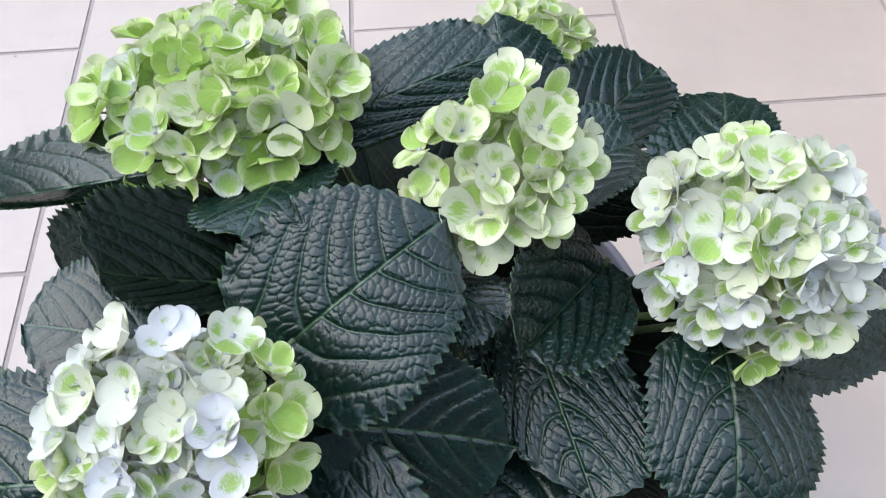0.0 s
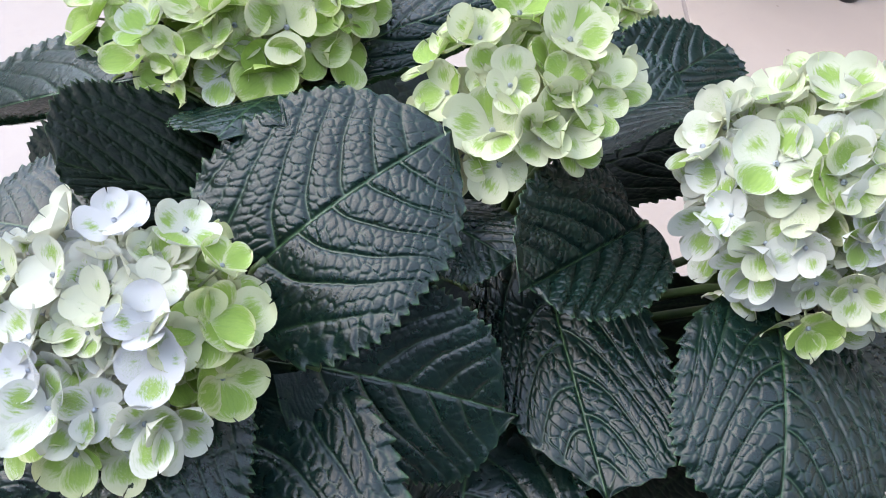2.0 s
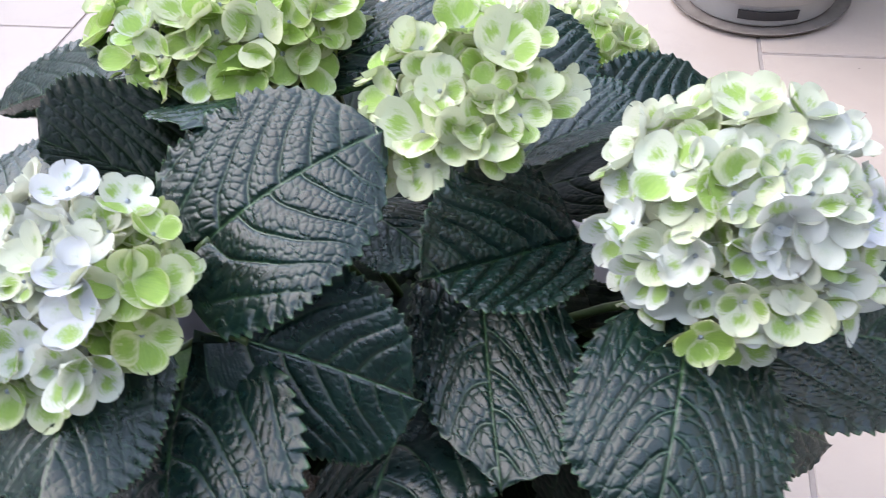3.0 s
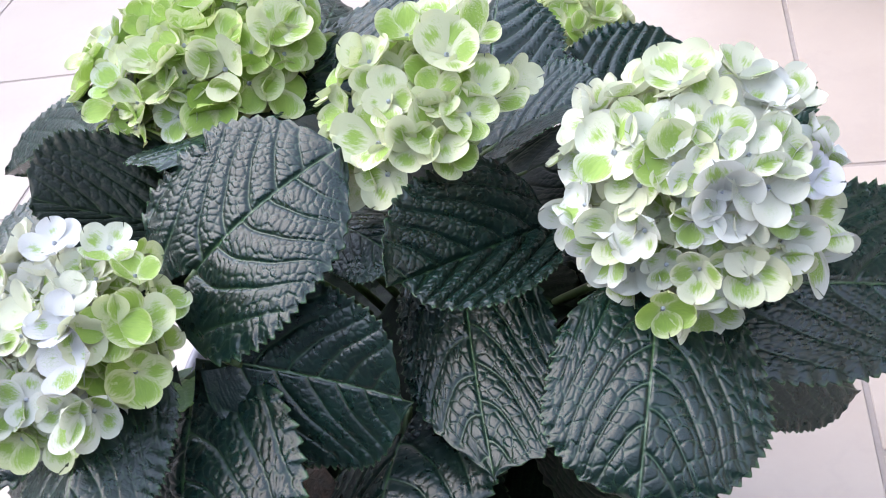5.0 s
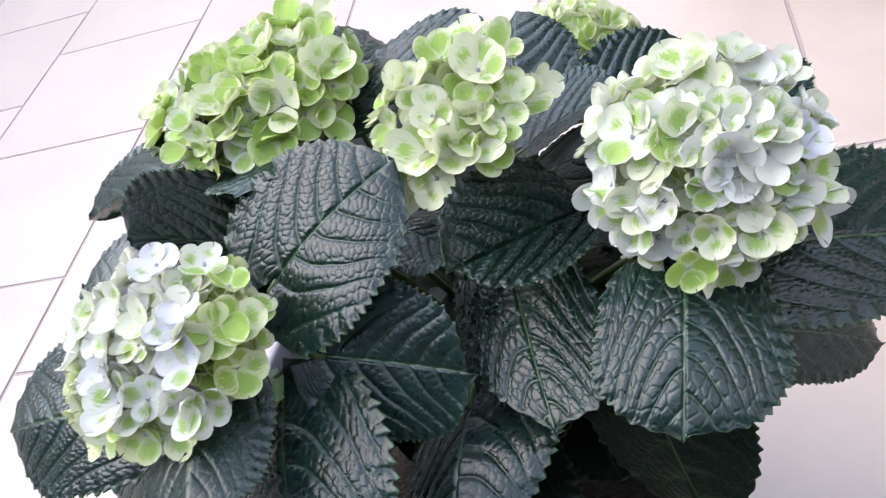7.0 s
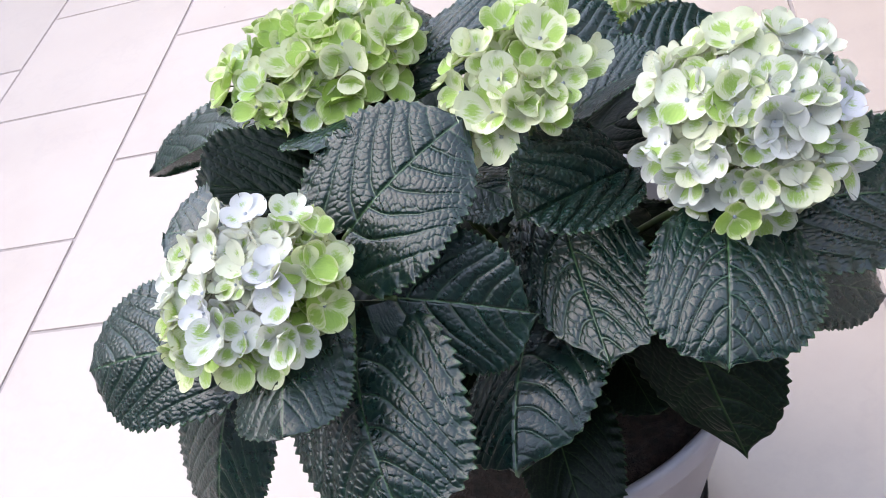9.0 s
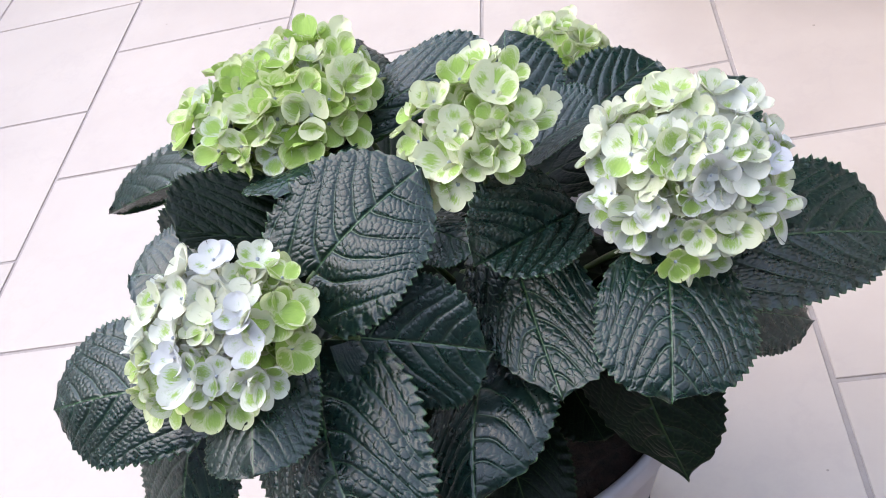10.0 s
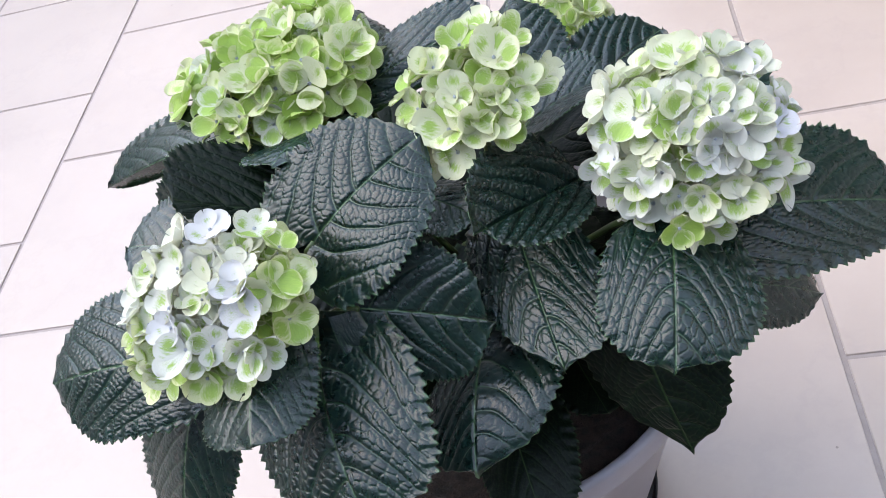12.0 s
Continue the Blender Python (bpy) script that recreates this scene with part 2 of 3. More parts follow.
lathe("dish", [(0.0, 0.0), (0.130, 0.0), (0.135, 0.004), (0.139, 0.022), (0.141, 0.024), (0.1415, 0.021), (0.137, 0.006), (0.132, 0.0115), (0.0, 0.0118)], SAUCER, saucer)


# ---- the hydrangea ----
plant = tagged(new("hydrangea"), "potted hydrangea with dark quilted leaves and green and white flower heads", "potted plant")
plant.location = (POT_AT[0], POT_AT[1], SOIL_TOP)
HOME = Vector(plant.location)

# widths along a leaf: a rounded blade, and the share of it that a narrow drawn-out tip takes away
PROF_U = np.array([0, 0.015, 0.05, 0.11, 0.20, 0.31, 0.43, 0.55, 0.66, 0.76, 0.84, 0.90, 0.945, 0.975, 1.0])
PROF_ROUND = np.array([0.05, 0.40, 0.68, 0.86, 0.96, 1.0, 0.995, 0.965, 0.895, 0.785, 0.645, 0.49, 0.33, 0.18, 0.0])
PROF_DRAWN = np.array([0.05, 0.40, 0.68, 0.87, 0.97, 1.0, 0.985, 0.94, 0.855, 0.725, 0.545, 0.31, 0.125, 0.05, 0.0])
FINE_U = np.linspace(0, 1, 401)


def smoothed(profile):
    w = np.convolve(np.pad(np.interp(FINE_U, PROF_U, profile), 6, mode="edge"), np.ones(13) / 13, "valid")
    w[-1] = 0
    return w


FINE_ROUND, FINE_DRAWN = smoothed(PROF_ROUND), smoothed(PROF_DRAWN)


def leaf(base, tip, side_a, side_b, bow=0.006, curl=0.0, quilt=1.0, mat=None, at=0.42, teeth=30, seed=0, notch=None, fine=1.0, hem=None, cells=1.0, drawn=0.5, droop=0.0, name="leaf", label="", twist=0.0, sweep_back=0.18, veins=5.4, rise=0.0, arch=0.5, pad=1.0):
    """A leaf by its base, its tip and its two edges where it is widest. bow: how far the midrib arches, curl: how far the margins hang,
    droop: how far the tip bends down, drawn: how drawn-out the tip is (one value, or one for each side), arch: how far the side veins bend, hem: a margin that is turned over."""
    nu, nh = int(134 * fine), int(58 * fine)
    B, T, A, C = (np.array(p, float) for p in (base, tip, side_a, side_b))
    axis = T - B
    length = np.linalg.norm(axis)
    n = np.cross(axis, C - A)
    n /= np.linalg.norm(n)
    if n.dot((0.1, -0.6, 1.0)) < 0:
        n = -n
    u = np.linspace(0, 1, nu) ** 0.93
    v = np.linspace(-1, 1, 2 * nh + 1)
    v = np.r_[-1, np.sign(v) * np.abs(v) ** 0.92, 1]
    U, V = np.meshgrid(u, v, indexing="ij")
    pull = np.where(V < 0, *drawn) if isinstance(drawn, tuple) else drawn
    W = (1 - pull) * np.interp(U, FINE_U, FINE_ROUND) + pull * np.interp(U, FINE_U, FINE_DRAWN)
    W = np.maximum(W, 0.05 * (1 - U))
    AV = np.abs(V)
    mid = B + axis * at + n * bow * 4 * at * (1 - at)
    left, right = A - mid, C - mid
    half = 0.5 * (np.linalg.norm(left) + np.linalg.norm(right))
    # margins: forward-pointing teeth
    ph = U * teeth * (1 - 0.15 * U) + 0.35 * np.sin(5 * U + seed) + 0.25 * np.sin(11 * U + 2 * seed + V)
    saw = ph - np.floor(ph)
    saw = np.where(saw < 0.78, saw / 0.78, (1 - saw) / 0.22)
    tooth = (0.062 + 0.016 * np.sin(3.3 * np.floor(ph) + seed)) * saw * np.clip(U * 12, 0, 1) * np.clip((1 - U) * 18, 0, 1)
    grow = 1 + tooth * np.clip((AV - 0.88) / 0.12, 0, 1) / np.maximum(W, 0.3)
    grow *= 1 + 0.022 * np.sin(7 * U + seed) * AV + 0.018 * np.sin(13 * U + 2 * seed + V)
    lat = AV * W * grow
    if notch:
        nu_at, nside, ndeep, nwide = notch
        bite = np.exp(-(((U - nu_at) / nwide) ** 2)) * (np.sign(V) == nside)
        lat *= 1 - ndeep * bite * np.clip((AV - 0.6) / 0.4, 0, 1)
    fold = np.zeros(U.shape)
    if hem:
        fold = np.clip((lat - (1 - hem[1]) * W) / hem[1], 0, 1.2) * (np.sign(V) == hem[0]) * np.clip(U * 8, 0, 1) * np.clip((1 - U) * 5, 0, 1)
        lat = lat - hem[1] * fold * 0.9
    # side veins that arch towards the tip, with cross veins and puffed pads between them
    dm = AV * W
    wob = 0.10 * np.sin(5 * U + 2 * dm + 1.3 * seed) + 0.022 * np.sin(15 * dm + 9 * U + 1.7 * seed) + 0.018 * np.sin(31 * U - 13 * dm + seed)
    u0 = U - (0.30 - 0.26 * arch) * dm - arch * dm ** 2
    u0 = np.where(u0 < 0, 0.75 * u0, u0)
    p1 = veins * (u0 + 0.12 * u0 * np.abs(u0)) + 0.37 * (V > 0) + wob + 0.2 + 0.13 * seed
    d1 = np.abs(p1 - np.floor(p1 + 0.5))
    gap = 0.74 * length / veins
    gx = p1 * max(1.0, gap / (0.0064 * pad)) + 40
    gy = (dm * half + 0.9 * U * length) / (0.0056 * pad) + 0.35 * np.sin(2.6 * p1 + seed) + 37.0 * (V > 0)
    cx, cy = np.floor(gx), np.floor(gy)
    first, second = np.full(U.shape, 9.0), np.full(U.shape, 9.0)
    for ox in (-1, 0, 1):
        for oy in (-1, 0, 1):
            jx = np.modf(np.abs(np.sin((cx + ox) * 127.1 + (cy + oy) * 311.7 + seed) * 43758.5453))[0]
            jy = np.modf(np.abs(np.sin((cx + ox) * 269.5 + (cy + oy) * 183.3 + seed) * 24634.6345))[0]
            big = np.modf(np.abs(np.sin((cx + ox) * 57.3 + (cy + oy) * 91.7 + seed) * 13758.11))[0]
            d = np.hypot(cx + ox + 0.12 + 0.76 * jx - gx, cy + oy + 0.12 + 0.76 * jy - gy) + 0.18 * big
            second = np.where(d < first, first, np.minimum(second, d))
            first = np.minimum(first, d)
    d2 = second - first
    rib = np.clip(1 - 0.55 * dm - 0.25 * U, 0.25, 1)
    f1 = 1 - rib * np.exp(-((d1 / 0.065) ** 2))
    f2 = 1 - np.exp(-((d2 / 0.15) ** 2))
    dome = np.sqrt(np.clip(1 - (first / 0.85) ** 2, 0, 1))
    puff = 0.72 * f1 + 0.46 * cells * f2 * f1 + 0.24 * cells * dome * f1 + 0.95 * np.sin(np.pi * np.clip(d1, 0, 0.5)) * np.clip(1.3 - AV, 0, 1)
    puff *= 1 - np.exp(-((dm / 0.020) ** 2))
    size = length / 0.10
    h = 0.00082 * quilt * min(size, 1.1) * (puff - 1.0) * np.clip((1.02 - AV) / 0.10, 0.3, 1) * np.clip((1 - U) / 0.22, 0.15, 1)
    h += 0.0006 * size * np.sin(ph * math.pi) * np.clip((AV - 0.75) / 0.25, 0, 1)
    h += 0.0026 * min(size, 0.9) * (np.sin(4.1 * U + seed) * V + 0.6 * np.sin(6.3 * U + 3 * V + 2.1 * seed) * AV)
    # the margin has a thin turned edge
    rim = np.zeros(U.shape)
    rim[:, 0] = rim[:, -1] = 1
    P = B + axis * U[..., None]
    P = P + n * (bow * 4 * U * (1 - U) - droop * np.clip(U - 0.55, 0, 1) ** 2 * 4.94)[..., None]
    sweep = -sweep_back * length * (AV ** 1.7) * np.clip(1 - U / 0.45, 0, 1) ** 1.6
    P = P + (axis / length) * sweep[..., None]
    P = P + np.where((V < 0)[..., None], left, right) * lat[..., None]
    P = P + n * (h - curl * dm ** 2 + rise * dm + twist * V * U + (hem[2] if hem else 0.0) * fold - 0.0006 * rim)[..., None]
    vein = np.maximum(np.exp(-((dm / 0.0095) ** 2)) * (1 - 0.45 * U), 0.62 * np.exp(-((d1 / 0.020) ** 2)) * (1 - 0.55 * np.clip(dm, 0, 1)) * (1 - 0.4 * U))
    vein = np.maximum(vein, 0.20 * cells * np.exp(-((d2 / 0.07) ** 2)))
    vein = np.maximum(vein, 0.62 * np.clip((AV - 0.97) / 0.03, 0, 1) * (saw > 0.5))
    vein = np.maximum(vein, 0.9 * np.clip(fold * 4, 0, 1))
    verts = P.reshape(-1, 3) - np.array(HOME)
    return mesh_object(name, verts, grid_faces(nu, len(v)), mat or LEAF, plant, True, {"vein": vein}, label)


# leaves, from the front of the plant to its back
LEAVES = collections.OrderedDict()
LEAVES["broad"] = dict(base=(-0.003, 0.279, 0.602), tip=(0.081, 0.321, 0.643), side_a=(-0.006, 0.332, 0.645), side_b=(0.060, 0.245, 0.607), bow=0.008, curl=0.004, quilt=1.25, notch=(0.47, -1, 0.17, 0.03), fine=1.45, drawn=0.3, seed=1, teeth=26)
LEAVES["folded"] = dict(base=(0.022, 0.243, 0.577), tip=(0.111, 0.233, 0.557), side_a=(0.072, 0.269, 0.603), side_b=(0.058, 0.211, 0.531), bow=-0.004, curl=0.0, quilt=1.1, cells=0.6, fine=1.2, drawn=(1.7, 0.9), seed=2)
LEAVES["middle"] = dict(base=(0.126, 0.307, 0.559), tip=(0.150, 0.202, 0.538), side_a=(0.094, 0.272, 0.548), side_b=(0.182, 0.247, 0.562), bow=0.004, curl=0.003, quilt=1.15, fine=1.45, seed=3, drawn=1.15, veins=4.4, arch=1.0, pad=1.35, teeth=24)
LEAVES["front"] = dict(base=(0.225, 0.275, 0.578), tip=(0.214, 0.184, 0.554), side_a=(0.176, 0.229, 0.570), side_b=(0.268, 0.221, 0.558), bow=0.008, curl=0.003, quilt=1.2, fine=1.45, seed=4, drawn=1.15, droop=0.004, veins=4.6, arch=1.05, pad=1.35, teeth=24)
LEAVES["creased"] = dict(base=(0.174, 0.336, 0.570), tip=(0.110, 0.253, 0.617), side_a=(0.161, 0.261, 0.599), side_b=(0.128, 0.324, 0.622), bow=0.0, quilt=2.8, cells=0.6, fine=1.3, seed=5, drawn=(2.2, 0.1), sweep_back=0.0, veins=5.0)
LEAVES["under_front"] = dict(base=(0.193, 0.245, 0.535), tip=(0.220, 0.192, 0.443), side_a=(0.154, 0.245, 0.495), side_b=(0.247, 0.225, 0.503), bow=0.006, quilt=1.2, mat=LEAF_SHADED, fine=1.2, drawn=1.25, seed=6, teeth=20, veins=4.6, arch=0.7, pad=1.3)
LEAVES["pointed"] = dict(base=(0.091, 0.250, 0.508), tip=(0.084, 0.163, 0.491), side_a=(0.045, 0.208, 0.480), side_b=(0.145, 0.222, 0.508), bow=0.008, quilt=1.5, cells=0.5, fine=1.2, drawn=1.3, seed=7, veins=4.6, arch=0.95, pad=1.3, teeth=22)
LEAVES["glossy"] = dict(base=(-0.010, 0.234, 0.550), tip=(0.024, 0.125, 0.508), side_a=(-0.069, 0.192, 0.503), side_b=(0.066, 0.178, 0.557), bow=0.012, curl=0.006, quilt=1.35, sweep_back=0.22, fine=1.45, seed=8, veins=4.6, arch=0.9, pad=1.35, teeth=24)
LEAVES["under_head"] = dict(base=(-0.035, 0.232, 0.590), tip=(-0.030, 0.149, 0.577), side_a=(-0.075, 0.187, 0.566), side_b=(0.004, 0.187, 0.579), bow=0.005, curl=0.004, quilt=0.6, seed=9)
LEAVES["side"] = dict(base=(-0.090, 0.225, 0.572), tip=(-0.224, 0.244, 0.535), side_a=(-0.150, 0.190, 0.538), side_b=(-0.168, 0.292, 0.570), bow=0.010, curl=0.004, quilt=1.15, drawn=0.15, seed=10, fine=1.3)
LEAVES["hanging"] = dict(base=(-0.125, 0.250, 0.505), tip=(-0.170, 0.183, 0.395), side_a=(-0.207, 0.245, 0.433), side_b=(-0.108, 0.200, 0.452), bow=0.008, quilt=0.7, drawn=0.9, seed=11)
LEAVES["reaching"] = dict(base=(0.245, 0.305, 0.548), tip=(0.385, 0.339, 0.497), side_a=(0.317, 0.272, 0.522), side_b=(0.327, 0.395, 0.530), bow=0.008, curl=0.002, quilt=1.3, fine=1.3, drawn=0.9, seed=12)
LEAVES["low_side"] = dict(base=(0.255, 0.350, 0.420), tip=(0.350, 0.382, 0.346), side_a=(0.290, 0.322, 0.390), side_b=(0.318, 0.400, 0.380), bow=0.006, quilt=0.5, seed=13, drawn=0.9)
LEAVES["far_side"] = dict(base=(-0.075, 0.377, 0.628), tip=(-0.216, 0.417, 0.565), side_a=(-0.140, 0.424, 0.619), side_b=(-0.130, 0.391, 0.589), bow=0.010, quilt=0.55, hem=(1, 0.14, 0.007), drawn=(1.0, 0.4), seed=14)
LEAVES["back"] = dict(base=(0.005, 0.416, 0.608), tip=(0.128, 0.445, 0.639), side_a=(0.060, 0.468, 0.632), side_b=(0.071, 0.410, 0.612), bow=0.006, quilt=0.8, fine=1.45, hem=(1, 0.10, 0.006), seed=15, drawn=0.6)
LEAVES["back_middle"] = dict(base=(0.132, 0.430, 0.580), tip=(0.129, 0.529, 0.596), side_a=(0.092, 0.475, 0.570), side_b=(0.172, 0.473, 0.586), bow=0.006, quilt=1.2, cells=0.35, fine=1.2, seed=16, drawn=0.4)
LEAVES["back_side"] = dict(base=(0.170, 0.440, 0.550), tip=(0.247, 0.514, 0.549), side_a=(0.190, 0.512, 0.568), side_b=(0.238, 0.460, 0.545), bow=0.006, quilt=1.6, cells=0.25, fine=1.2, seed=17, drawn=0.9)
LEAVES["behind_head"] = dict(base=(0.255, 0.370, 0.555), tip=(0.293, 0.498, 0.536), side_a=(0.230, 0.454, 0.546), side_b=(0.314, 0.434, 0.546), bow=0.006, quilt=0.8, seed=18)
LEAVES["crinkled"] = dict(base=(0.140, 0.375, 0.590), tip=(0.199, 0.400, 0.600), side_a=(0.167, 0.428, 0.604), side_b=(0.180, 0.347, 0.622), bow=0.004, quilt=1.2, seed=19, drawn=0.2)
LEAVES["below_head"] = dict(base=(-0.005, 0.380, 0.617), tip=(-0.023, 0.322, 0.637), side_a=(-0.052, 0.354, 0.625), side_b=(0.020, 0.358, 0.629), bow=0.004, quilt=0.8, seed=20)
LEAVES["small"] = dict(base=(0.060, 0.320, 0.595), tip=(0.108, 0.284, 0.600), side_a=(0.102, 0.312, 0.604), side_b=(0.074, 0.278, 0.600), bow=0.004, quilt=0.8, seed=21)
LEAVES["curled"] = dict(base=(0.005, 0.325, 0.590), tip=(-0.092, 0.308, 0.636), side_a=(-0.076, 0.363, 0.630), side_b=(-0.045, 0.295, 0.612), bow=-0.006, quilt=1.4, mat=LEAF_SHADED, seed=22, drawn=0.0, fine=1.2, cells=0.7)
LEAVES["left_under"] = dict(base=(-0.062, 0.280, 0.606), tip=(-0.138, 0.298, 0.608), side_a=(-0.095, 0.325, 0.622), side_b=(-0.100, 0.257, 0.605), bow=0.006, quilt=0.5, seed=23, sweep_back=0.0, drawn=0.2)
LEAVES["left_low"] = dict(base=(-0.040, 0.350, 0.560), tip=(-0.133, 0.342, 0.580), side_a=(-0.120, 0.389, 0.594), side_b=(-0.070, 0.315, 0.548), bow=0.006, quilt=0.8, mat=LEAF_SHADED, seed=24, drawn=0.2)
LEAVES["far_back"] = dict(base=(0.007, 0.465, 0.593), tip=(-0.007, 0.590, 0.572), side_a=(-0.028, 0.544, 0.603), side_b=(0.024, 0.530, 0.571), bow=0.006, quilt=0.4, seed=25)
LEAVES["bottom"] = dict(base=(0.085, 0.280, 0.430), tip=(0.112, 0.170, 0.405), side_a=(0.068, 0.210, 0.415), side_b=(0.140, 0.225, 0.420), bow=0.008, quilt=0.4, mat=LEAF_SHADED, seed=26)
LEAVES["bottom_side"] = dict(base=(0.130, 0.330, 0.420), tip=(0.165, 0.243, 0.420), side_a=(0.120, 0.275, 0.415), side_b=(0.178, 0.285, 0.425), bow=0.006, quilt=0.4, mat=LEAF_SHADED, seed=27)
LEAVES["shaded"] = dict(base=(0.150, 0.385, 0.560), tip=(0.232, 0.392, 0.572), side_a=(0.176, 0.425, 0.560), side_b=(0.196, 0.352, 0.575), bow=0.006, quilt=0.8, mat=LEAF_SHADED, seed=28)
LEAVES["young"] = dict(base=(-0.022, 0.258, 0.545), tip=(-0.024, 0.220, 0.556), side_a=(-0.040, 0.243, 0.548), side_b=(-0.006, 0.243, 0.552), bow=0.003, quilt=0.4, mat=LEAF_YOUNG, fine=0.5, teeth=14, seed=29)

# inner leaves added behind the gaps, in the shade-darkened leaf colour
LEAVES["inner_back"] = dict(base=(0.060, 0.440, 0.460), tip=(-0.040, 0.560, 0.505), side_a=(-0.035, 0.475, 0.490), side_b=(0.045, 0.535, 0.490), bow=0.008, quilt=0.4, mat=LEAF_SHADED, seed=31)
LEAVES["inner_mid"] = dict(base=(0.085, 0.430, 0.465), tip=(0.060, 0.560, 0.500), side_a=(0.022, 0.495, 0.485), side_b=(0.118, 0.505, 0.490), bow=0.008, quilt=0.4, mat=LEAF_SHADED, seed=32)
LEAVES["inner_low"] = dict(base=(0.100, 0.400, 0.480), tip=(0.020, 0.420, 0.505), side_a=(0.055, 0.375, 0.495), side_b=(0.060, 0.455, 0.500), bow=0.006, quilt=0.4, mat=LEAF_SHADED, seed=33)

LEAVES["inner_right"] = dict(base=(0.135, 0.330, 0.500), tip=(0.262, 0.285, 0.508), side_a=(0.190, 0.255, 0.500), side_b=(0.205, 0.350, 0.515), bow=0.008, quilt=0.6, mat=LEAF_SHADED, seed=34)
LEAVES["inner_left"] = dict(base=(0.020, 0.310, 0.465), tip=(-0.075, 0.270, 0.475), side_a=(-0.020, 0.330, 0.475), side_b=(-0.010, 0.245, 0.460), bow=0.008, quilt=0.6, mat=LEAF_SHADED, seed=36)

# the dim inner foliage low over the pot, its shade put into the leaf colour
random.seed(21)
for k in range(30):
    if k in (21, 29):
        continue
    a = k * 2.4 + random.uniform(-0.3, 0.3)
    r = 0.06 + 0.05 * ((k * 0.618) % 1)
    z = 0.40 + 0.12 * ((k * 0.377) % 1)
    b = Vector((0.082 + 0.06 * (k % 3) * 0.5 * math.cos(a), 0.355 + 0.06 * (k % 3) * 0.5 * math.sin(a), z))
    t = b + Vector((math.cos(a) * r * 1.25, math.sin(a) * r * 1.1, random.uniform(-0.03, 0.02)))
    w = Vector((-math.sin(a), math.cos(a), random.uniform(-0.25, 0.25))) * r * 0.62
    m = b + (t - b) * 0.42
    LEAVES["inner%d" % k] = dict(base=tuple(b), tip=tuple(t), side_a=tuple(m + w), side_b=tuple(m - w), bow=0.006, quilt=0.4, fine=0.45, mat=LEAF_SHADED, seed=40 + k)

HUB = Vector((0.075, 0.372, 0.345))
for key, spec in LEAVES.items():
    leaf(**spec)
    b = Vector(spec["base"])
    inward = (b - Vector(spec["tip"])).normalized()
    foot = HUB + Vector(((b.x - HUB.x) * 0.35, (b.y - HUB.y) * 0.35, (b.z - HUB.z) * 0.55))
    pts = [p - HOME for p in curve_points(b - inward * 0.004, b + inward * 0.035, foot)]
    tv, tf = tube_data(pts, [0.0021 + 0.0006 * i / 8 for i in range(9)])
    mesh_object("petiole", tv, tf, STEM, plant)


# ---- the flower heads ----
def floret_mesh(seed, open_up, size, petals=4):
    """Rounded, dished sepals round a small eye, opening towards +z."""
    rng = random.Random(seed)
    na, nb = 10, 9
    verts, faces, along, across, which = [], [], [], [], []
    start = rng.uniform(0, 1.5)
    for k in range(petals):
        turn = start + k * 2 * math.pi / petals + rng.uniform(-0.18, 0.18)
        ln = size * rng.uniform(0.80, 1.12)
        wd = ln * rng.uniform(0.50, 0.60)
        lift = open_up * rng.uniform(0.35, 1.75)
        cup = rng.uniform(0.10, 0.30)
        dish = rng.uniform(0.05, 0.34)
        roll = rng.uniform(-0.35, 0.35)
        wave, ripple = rng.uniform(0, 6), rng.uniform(0.015, 0.05)
        nick = rng.uniform(-0.03, 0.06)
        first = len(verts)
        for i in range(na):
            a = math.sin(math.pi / 2 * i / (na - 1))
            w = wd * math.sqrt(max(0.0012, 1 - ((a - 0.54) / 0.4605) ** 2))
            for j in range(nb):
                b = 2 * j / (nb - 1) - 1
                x = ln * (0.05 + 0.95 * a) * (1 - 0.10 * lift) - nick * ln * (1 - b * b) * a ** 4
                y = b * w
                z = ln * (lift * a - 0.34 * lift * a * a + dish * (a - 0.35) ** 2 - 0.12 * dish + cup * b * b * min(1, 1.5 * a) + ripple * math.sin(4.5 * b + wave) * a) + roll * y + 0.018 * size * (k % 2)
                c, s = math.cos(turn), math.sin(turn)
                verts.append((x * c - y * s, x * s + y * c, z))
                along.append(a)
                across.append(b)
                which.append(k + 0.37)
        faces += grid_faces(na, nb, first)
    eye = len(verts)
    for i in range(4):
        for k in range(6):
            t = math.pi * (0.08 + 0.84 * i / 3)
            verts.append((size * 0.085 * math.sin(t) * math.cos(k * 1.047), size * 0.085 * math.sin(t) * math.sin(k * 1.047), size * (0.05 + 0.075 * math.cos(t))))
            along.append(0), across.append(0), which.append(9)
    n_sepal = len(faces)
    for i in range(3):
        for k in range(6):
            a, b = eye + i * 6 + k, eye + i * 6 + (k + 1) % 6
            faces.append((a, b, b + 6, a + 6))
    faces.append(tuple(eye + k for k in range(6)))
    me = bpy.data.meshes.new("floret")
    me.from_pydata(verts, [], faces)
    me.polygons.foreach_set("use_smooth", [True] * len(faces))
    for key, values in (("along", along), ("across", across), ("which", which)):
        me.attributes.new(key, "FLOAT", "POINT").data.foreach_set("value", np.array(values, dtype=np.float32))
    me.materials.append(SEPAL)
    me.materials.append(BUD)
    me.polygons.foreach_set("material_index", [0] * n_sepal + [1] * (len(faces) - n_sepal))
    me.update()
    return me


FLORETS = [floret_mesh(40 + k, 0.22 + 0.12 * (k % 5), 1.0, 5 if k in (3, 9) else 3 if k == 12 else 4) for k in range(20)]


